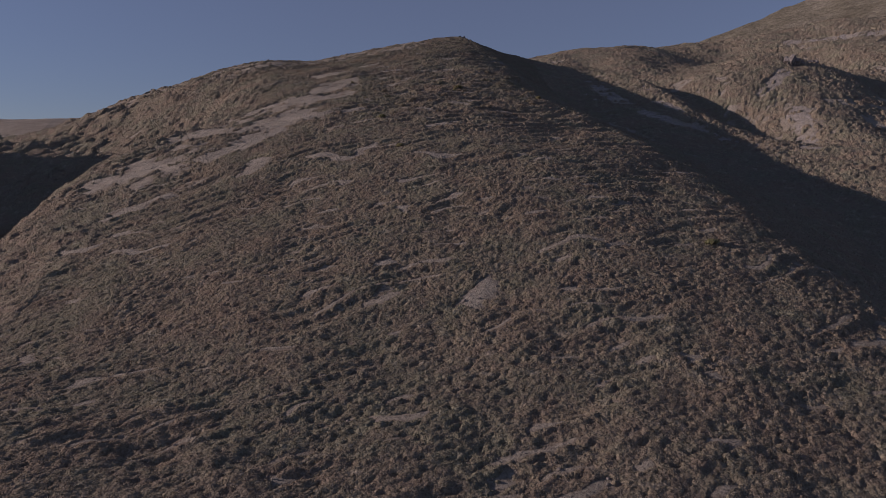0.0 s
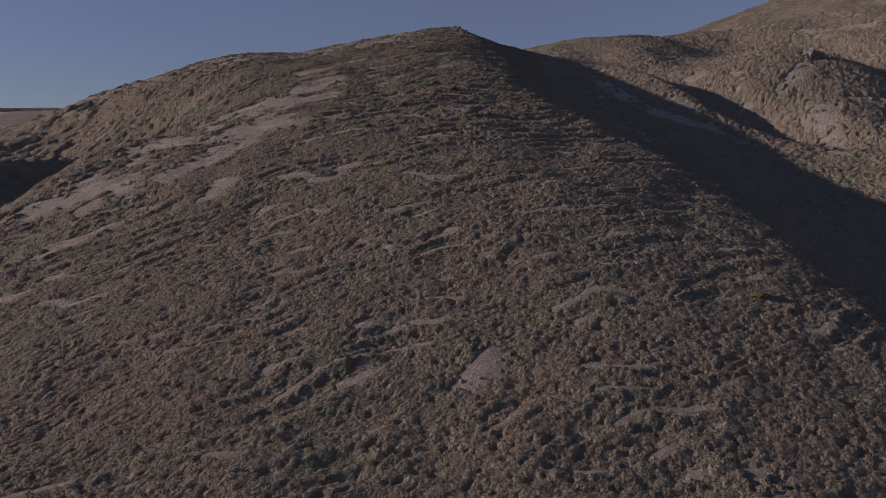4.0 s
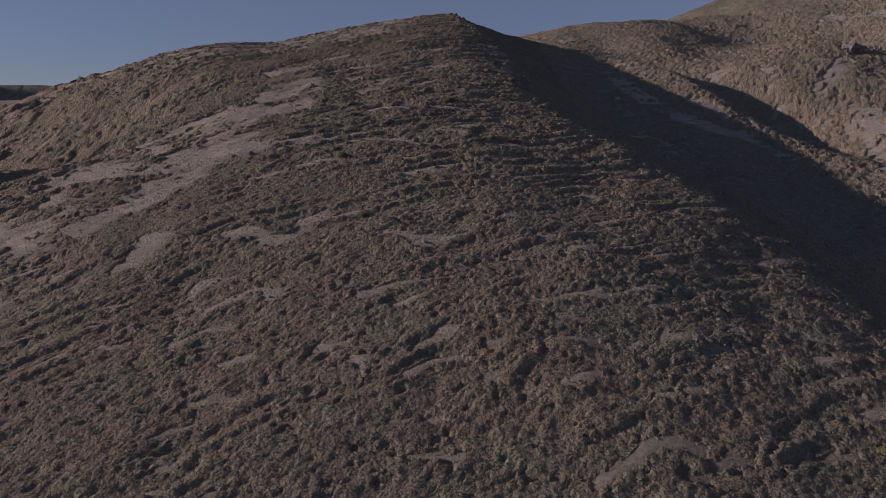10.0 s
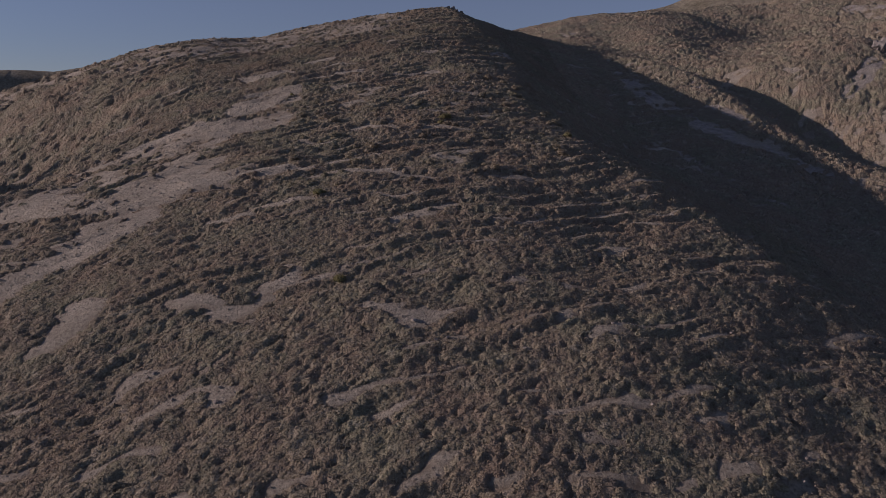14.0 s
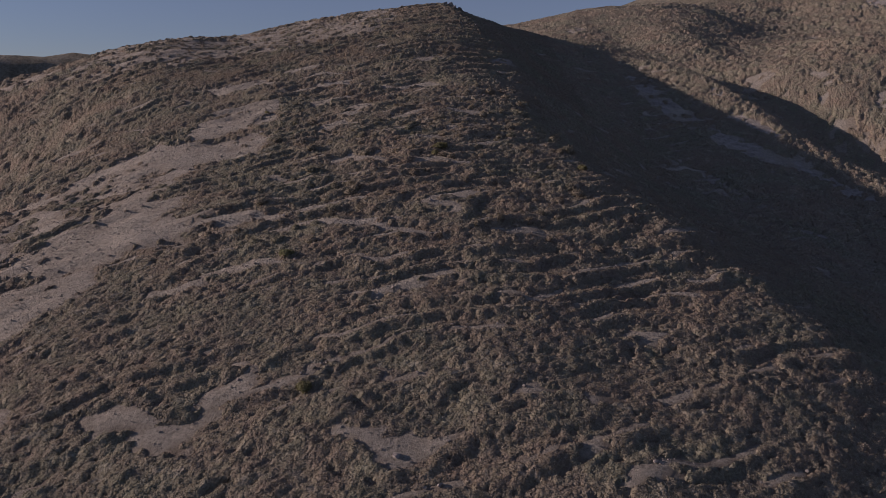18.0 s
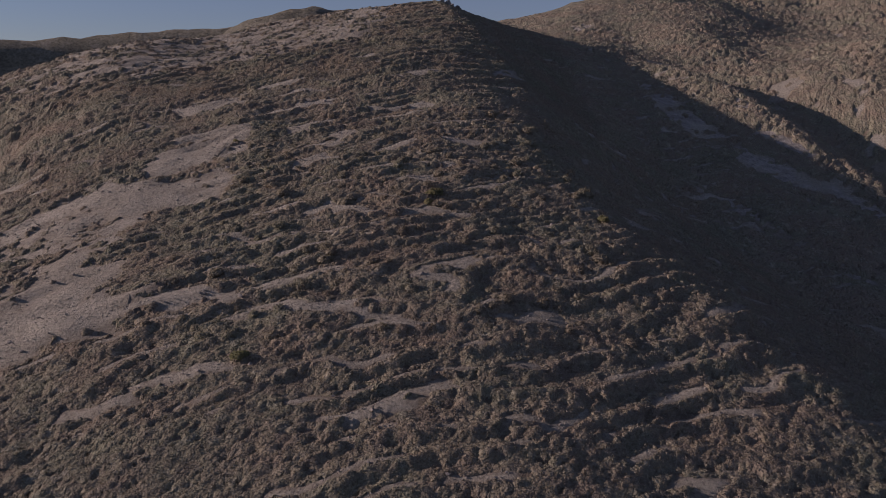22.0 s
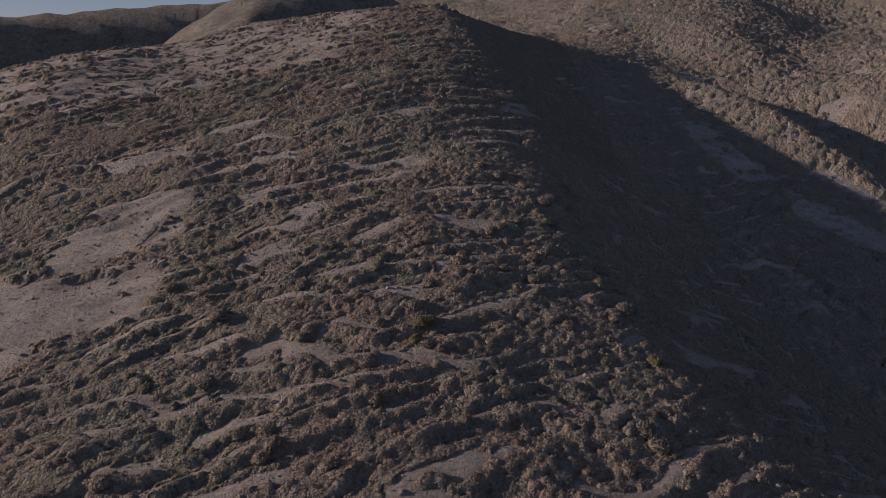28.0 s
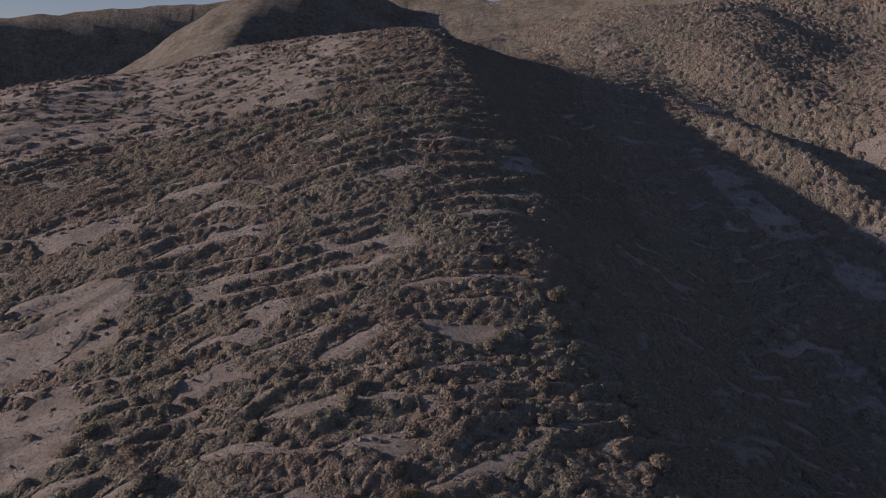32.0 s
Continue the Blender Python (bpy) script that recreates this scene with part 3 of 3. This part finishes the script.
def canopy(X, Y, bare, fine, cell, seed):
    """Height of the scrub over the ground (below 0: none) and how closed it is."""
    h = np.maximum(bush_domes(X, Y, cell, 0.80, 0.42 * cell, seed), bush_domes(X, Y, 1.6 * cell, 0.60, 0.46 * cell, seed + 50))
    h = h * (0.92 + 0.24 * smooth01(75, 115, Y)) * (1 + 0.6 * smooth01(44, 56, X) + 0.45 * smooth01(-36, -46, X))
    # taller along the lips of the terraces, so that the bushes stand in rows
    _, s, mark = terrace(X, Y)
    h = h * (1 + smooth01(0.05, 0.5, mark) * (0.62 * np.exp(-((s - 0.55) / 0.2) ** 2) - 0.30))
    open_here = bare + 0.22 * vnoise(X / 0.5, Y / 0.5, 101) + 0.12 * vnoise(X / 0.23, Y / 0.23, 102)
    h = h * (1 - smooth01(0.30, 0.85, open_here))
    tuft = np.sqrt(np.abs(vnoise(X / (0.30 * cell), Y / (0.27 * cell), 105)) + 0.01)
    c = smooth01(0.0, 0.10 * cell, h)
    return h + c * (0.10 * cell * tuft + fine) - 0.13 * (1 - c) - 0.02, c


def scrub_sheet(name, x0, x1, y0, y1, step, seed, edge, leaves, size, cell):
    """One stretch of scrub: a close-meshed sheet of bushes with leafy shoots standing out of it. edge: metres from the stretch's border,
    below 0 outside; the sheet dips under its neighbour there."""
    rng = np.random.default_rng(seed)
    xs, ys = np.arange(x0, x1, step), np.arange(y0, y1, step)
    X, Y = np.meshgrid(xs, ys)
    X, Y = X + rng.uniform(-0.35, 0.35, X.shape) * step, Y + rng.uniform(-0.35, 0.35, X.shape) * step
    bare = bareness(X, Y)
    h, c = canopy(X, Y, bare, rng.uniform(-0.5, 0.5, X.shape) * min(step, 0.25) * 0.25, cell, seed)
    inside = edge(X, Y)
    dip = smooth01(0.0, 1.4, inside)
    h, c = h * dip - 0.35 * (1 - dip), c * dip
    Z = height(X, Y, bare) + h
    idx = np.arange(X.size).reshape(X.shape)
    q = np.stack([idx[:-1, :-1], idx[:-1, 1:], idx[1:, 1:], idx[1:, :-1]], -1).reshape(-1, 4)
    cover_q = c.ravel()[q]
    ok = (cover_q.max(1) > 0.02) & (inside.ravel()[q].min(1) > 0)
    q = q[ok]
    f = np.vstack([q[:, [0, 1, 2]], q[:, [0, 2, 3]]])
    used = np.zeros(X.size, bool)
    used[f] = True
    back = np.cumsum(used) - 1
    v = np.stack([X, Y, Z], -1).reshape(-1, 3)[used]
    f = back[f]
    # shoots
    full = f[c.ravel()[used][f].min(1) > 0.10]
    tri = v[full[rng.integers(0, len(full), leaves)]]
    p = (tri * rng.dirichlet((1, 1, 1), leaves)[:, :, None]).sum(1)
    d = rng.normal(0, 0.8, (leaves, 3)) + (0, 0, 0.6)
    d /= np.linalg.norm(d, axis=1)[:, None]
    s = np.cross(d, rng.normal(0, 1, (leaves, 3)))
    s /= np.linalg.norm(s, axis=1)[:, None]
    ln = rng.uniform(0.4, 1.6, (leaves, 1)) * size
    lv = np.stack([p - d * 0.02 - s * ln * 0.34, p - d * 0.02 + s * ln * 0.34, p + d * ln], 1).reshape(-1, 3)
    me = mesh_from(name, np.vstack([v, lv]), np.vstack([f, np.arange(3 * leaves).reshape(-1, 3) + len(v)]), [scrub, leaf])
    me.polygons.foreach_set("material_index", np.r_[np.zeros(len(f), np.int32), np.ones(leaves, np.int32)])
    return me


def scatter(x0, x1, y0, y1, step, seed, keep):
    """Jittered places over a rectangle where keep() allows scrub; their spots and sizes."""
    rng = np.random.default_rng(seed)
    xs, ys = np.meshgrid(np.arange(x0, x1, step), np.arange(y0, y1, step))
    xs = (xs + step * 0.5 * (np.arange(xs.shape[0]) % 2)[:, None] + rng.uniform(-0.48, 0.48, xs.shape) * step).ravel()
    ys = (ys + rng.uniform(-0.48, 0.48, ys.shape) * step).ravel()
    ok = keep(xs, ys)
    xs, ys = xs[ok], ys[ok]
    closed = 1 - bareness(xs, ys)
    ok = closed > rng.uniform(0.10, 0.9, len(xs))
    xs, ys, closed = xs[ok], ys[ok], closed[ok]
    size = step * rng.uniform(0.42, 1.0, len(xs)) * (0.72 + 0.33 * closed) * (1 + 0.3 * fbm(xs / 2.6, ys / 2.6, 91, 3))
    return xs, ys, size, rng


def spur_edge(x, y):
    return np.minimum(36 - np.abs(x + 1), 152 - y)


def top_edge(x, y):
    return np.minimum(35 - np.abs(x + 11), 24.5 - np.abs(y - 175.5))


for words, args in (
        ("close brown and olive low shrubs on the terraced spur", (-39, 37, 28, 153, 0.16, 3, lambda x, y: spur_edge(x, y) + 2, 820000, 0.075, 0.48)),
        ("rows of low brown shrubs below the hilltop", (-46.5, 24.5, 150, 200.5, 0.2, 8, lambda x, y: np.minimum(top_edge(x, y) + 2, 1 - spur_edge(x, y) + 2), 230000, 0.10, 0.58)),
        ("brown low shrubs on the flanks of the spur", (-76, 48.5, 20, 222, 0.32, 4, lambda x, y: 0.6 - np.maximum(spur_edge(x, y), top_edge(x, y)), 170000, 0.12, 0.70)),
        ("dry brown shrubs dotted over the hill across the valley", (-22, 190, 70, 285, 0.37, 5, lambda x, y: np.maximum(x - 45.5, np.minimum(y - 221.5, x + 21)), 170000, 0.15, 0.68)),
        ("low brown scrub on the foot of the spur", (-76, 110, -60, 72, 0.65, 9, lambda x, y: np.maximum(22 - y + 8 * (np.abs(x + 1) < 36), np.minimum(x - 47, 72 - y)) + 0.4, 30000, 0.2, 1.3)),
        ("low dry scrub on the ridge beyond the gully", (-170, -73, 40, 225, 0.7, 6, lambda x, y: -73.5 - x, 40000, 0.22, 1.5))):
    tagged(new("shrub_cover", scrub_sheet("shrub_cover", *args)), words, "shrubs", kind="stuff")

# the shrubs on the terraces that pass closest below
xs, ys, size, rng = scatter(-16, 16, 104, 142, 1.55, 7, lambda x, y: y > 0)
zs = height(xs, ys)
def twig_shape(seed):
    """A few dry bare twigs that stick out of a shrub."""
    r = np.random.default_rng(seed + 500)
    vs, fs = [], []
    for k in range(7):
        a, lean = r.uniform(0, 2 * math.pi), r.uniform(0.25, 1.0)
        d = np.array([math.cos(a) * lean, math.sin(a) * lean, 1.0])
        d /= np.linalg.norm(d)
        side = np.cross(d, [0.3, 0.5, 0.8])
        side /= np.linalg.norm(side)
        other = np.cross(d, side)
        root, tip = d * 0.1 - (0, 0, 0.2), d * r.uniform(0.95, 1.3) + (0, 0, 0.05)
        ring = [side * 0.035, -0.5 * side * 0.035 + other * 0.03, -0.5 * side * 0.035 - other * 0.03]
        n = len(vs)
        vs += [root + q for q in ring] + [tip + 0.35 * q for q in ring]
        fs += [(n + i, n + (i + 1) % 3, n + 3 + (i + 1) % 3, n + 3 + i) for i in range(3)]
    return np.array(vs), np.array(fs)


def crown_parts(seed, count, size, core_mat, leaf_mat):
    v, f = core_shape(seed, 2, -0.15)
    sv, sf = leaf_shape(seed, v, f, count, size)
    tv, tf = twig_shape(seed)
    return (mesh_from("crown", v, f, [core_mat]), mesh_from("leaves", sv, sf, [leaf_mat]), mesh_from("twig_spray", tv, tf, [twig], smooth=False))


def plant(m, parts, words, group):
    """A shrub at m: an empty at its foot with its crown, leaves and twigs."""
    shrub = tagged(new("shrub"), words, "shrub", group)
    shrub.matrix_world = m
    for name, mesh, look_of in zip(("crown", "leaves", "twig_spray"), parts, ("", "", "bare grey twigs")):
        ob = new(name, mesh)
        if look_of:
            tagged(ob, look_of)
        ob.parent = shrub


crowns = [crown_parts(k, 150, 0.22, scrub, twig) for k in range(12)]
SHRUB_LOOKS = ["low rounded dry brown shrub on a narrow terrace", "low olive-brown shrub with dry twigs on the stony slope",
               "grey-brown cushion shrub clinging to a terrace edge"]
for x, y, z, r in [list(zip(xs, ys, zs, 0.30 * size))[k] for k in np.sort(rng.permutation(len(xs))[:300])]:
    kind_of = rng.integers(0, 12)
    sx, sy = (height(x + 0.8, y) - height(x - 0.8, y)) / 1.6, (height(x, y + 0.8) - height(x, y - 0.8)) / 1.6
    up = Vector((-0.75 * sx, -0.75 * sy, 1)).normalized()
    m = Matrix.Translation((x, y, z + 0.3 * r)) @ Vector((0, 0, 1)).rotation_difference(up).to_matrix().to_4x4()
    m = m @ pose(0, 0, 0, 0, 0, 20 + rng.normal(0, 28)) @ Matrix.Diagonal((r, r, r * rng.uniform(0.8, 1.25), 1))
    plant(m, crowns[kind_of], SHRUB_LOOKS[rng.integers(0, 3)], "shrubs on the terraces")
# ---- stones, outcrops, summit rocks, a dead branch ----
def rock_mesh(name, seed, sub, rough, squeeze):
    rng = np.random.default_rng(seed)
    v, f = ico(sub)
    off = rng.uniform(-40, 40, 3)
    grow = np.array([1 + rough * noise.noise(Vector(p * 1.3 + off)) + 0.5 * rough * noise.noise(Vector(p * 3.1 - off)) for p in v])
    v = np.round(v * grow[:, None] * 3.2) / 3.2 * 0.4 + v * grow[:, None] * 0.6
    return mesh_from(name, v * np.array(squeeze), f, [stone_mat], smooth=False)


def set_down(name, mesh, x, y, size, turn, words, category, group="", sink=0.25):
    ob = tagged(new(name, mesh), words, category, group)
    ob.matrix_world = Matrix.Translation((x, y, float(height(x, y)) + size * (0.5 - sink))) @ pose(0, 0, 0, 0, 0, turn) @ Matrix.Diagonal((size, size, size, 1))
    return ob


rng = np.random.default_rng(77)
STONES = [rock_mesh("stone", 300 + k, 1, 0.9, (1.0, rng.uniform(0.6, 0.9), rng.uniform(0.45, 0.7))) for k in range(6)]
bare_x, bare_y = rng.uniform(-36, 20, 5200), rng.uniform(34, 190, 5200)
open_ground = bareness(bare_x, bare_y) > 0.75
bare_x, bare_y = bare_x[open_ground], bare_y[open_ground]
for x, y in list(zip(bare_x, bare_y))[:70]:
    set_down("stone", STONES[rng.integers(0, 6)], x, y, rng.uniform(0.10, 0.24), rng.uniform(0, 360), "small angular grey stone lying on bare soil", "stone", "stones on the bare slope")

# fine gravel
v0, f0 = ico(1)
gxs, gys = rng.uniform(-40, 24, 40000), rng.uniform(32, 200, 40000)
ok = bareness(gxs, gys) > 0.7
gxs, gys = gxs[ok][:6500], gys[ok][:6500]
gs = rng.uniform(0.025, 0.075, len(gxs)) * (1 + (rng.uniform(0, 1, len(gxs)) > 0.93))
jit = v0[None] * gs[:, None, None] * rng.uniform(0.55, 1.3, (len(gxs), len(v0), 1)) * np.array([1, 1, 0.65])
gv = jit + np.stack([gxs, gys, height(gxs, gys) + gs * 0.3], -1)[:, None]
gf = (f0[None] + (np.arange(len(gxs)) * len(v0))[:, None, None]).reshape(-1, 3)
tagged(new("gravel", mesh_from("gravel", gv.reshape(-1, 3), gf, [stone_mat], smooth=False)), "scattered grey gravel on the bare soil", "gravel", kind="stuff")

# rocks on the summit
for k, (x, y, s) in enumerate(((4.6, 192.4, 0.55), (5.6, 193.0, 0.75), (6.5, 192.2, 0.5), (7.6, 192.9, 0.6), (3.4, 193.2, 0.45), (8.8, 191.8, 0.45), (2.2, 192.0, 0.4), (6.0, 194.4, 0.6))):
    set_down("summit_rock", rock_mesh("summit_rock", 400 + k, 2, 0.9, (1.1, 0.8, 0.85)), x, y, s, 40 * k, "weathered grey rock on the hilltop", "rock", "rocks on the summit")

# dark outcrops on the hill across the valley, of several leaning blocks each
def outcrop(seed, x, y, size, words):
    r = np.random.default_rng(seed)
    vs, fs, base = [], [], 0
    for k in range(7):
        v, f = ico(2)
        off = r.uniform(-40, 40, 3)
        grow = np.array([1 + 0.8 * noise.noise(Vector(p * 1.2 + off)) + 0.3 * noise.noise(Vector(p * 3 + off)) for p in v])
        v = v * grow[:, None] * np.array([0.55, 0.45, 0.62]) * r.uniform(0.5, 1.0)
        v = v + np.array([r.uniform(-0.8, 0.8), r.uniform(-0.35, 0.35), r.uniform(-0.05, 0.25)])
        vs.append(v)
        fs.append(f + base)
        base += len(v)
    return set_down("rock_outcrop", mesh_from("rock_outcrop", np.vstack(vs), np.vstack(fs), [dark_rock], smooth=False), x, y, size, r.uniform(-20, 20), words, "rock", sink=0.45)


outcrop(1, 90.0, 177.5, 2.6, "jagged dark grey rock outcrop among dry scrub")
outcrop(2, 96.5, 181.0, 1.4, "small dark rock outcrop beside a scree patch")
outcrop(3, 62.0, 240.0, 0.8, "low weathered rock rib on a scrubby crest")
outcrop(4, 74.0, 246.0, 0.9, "low weathered rock rib on a scrubby crest")

# a thin dead branch on the bare patch
BRANCH_A, BRANCH_B = (-19.4, 132.5), (-18.6, 135.4)
branch_a, branch_b = Vector((BRANCH_A[0], BRANCH_A[1], float(height(*BRANCH_A)) + 0.04)), Vector((BRANCH_B[0], BRANCH_B[1], float(height(*BRANCH_B)) + 0.04))
bm = bmesh.new()
last = None
for k in range(7):
    t = k / 6
    p = branch_a.lerp(branch_b, t)
    p.z = float(height(p.x, p.y)) + 0.04
    p.x += 0.08 * math.sin(5 * t)
    w = 0.045 * (1 - 0.7 * t)
    ring = [bm.verts.new((p.x + w * math.cos(a), p.y, p.z + w * math.sin(a))) for a in (0.3, 1.9, 3.5, 5.1)]
    if last:
        for i in range(4):
            bm.faces.new((last[i], last[(i + 1) % 4], ring[(i + 1) % 4], ring[i]))
    last = ring
me = bpy.data.meshes.new("dead_branch")
bm.to_mesh(me)
bm.free()
me.materials.append(twig)
tagged(new("dead_branch", me), "thin grey dead branch lying on bare soil", "branch")

# a few shrubs that are still green
for k, (x, y, r) in enumerate(((2.6, 120.5, 0.55), (2.1, 119.2, 0.4), (16.4, 118.9, 0.5), (-17.8, 135.7, 0.33), (25.8, 64.6, 0.6), (-9.0, 101.7, 0.5), (-5.6, 88.8, 0.5))):
    m = Matrix.Translation((x, y, float(height(x, y)) + 0.5 * r)) @ pose(0, 0, 0, 8, 0, 50 * k) @ Matrix.Diagonal((r, r, r * 1.2, 1))
    plant(m, crown_parts(60 + k, 280, 0.17, green_leaf, green_leaf), "small yellow-green shrub among brown scrub", "green shrubs on the spur")
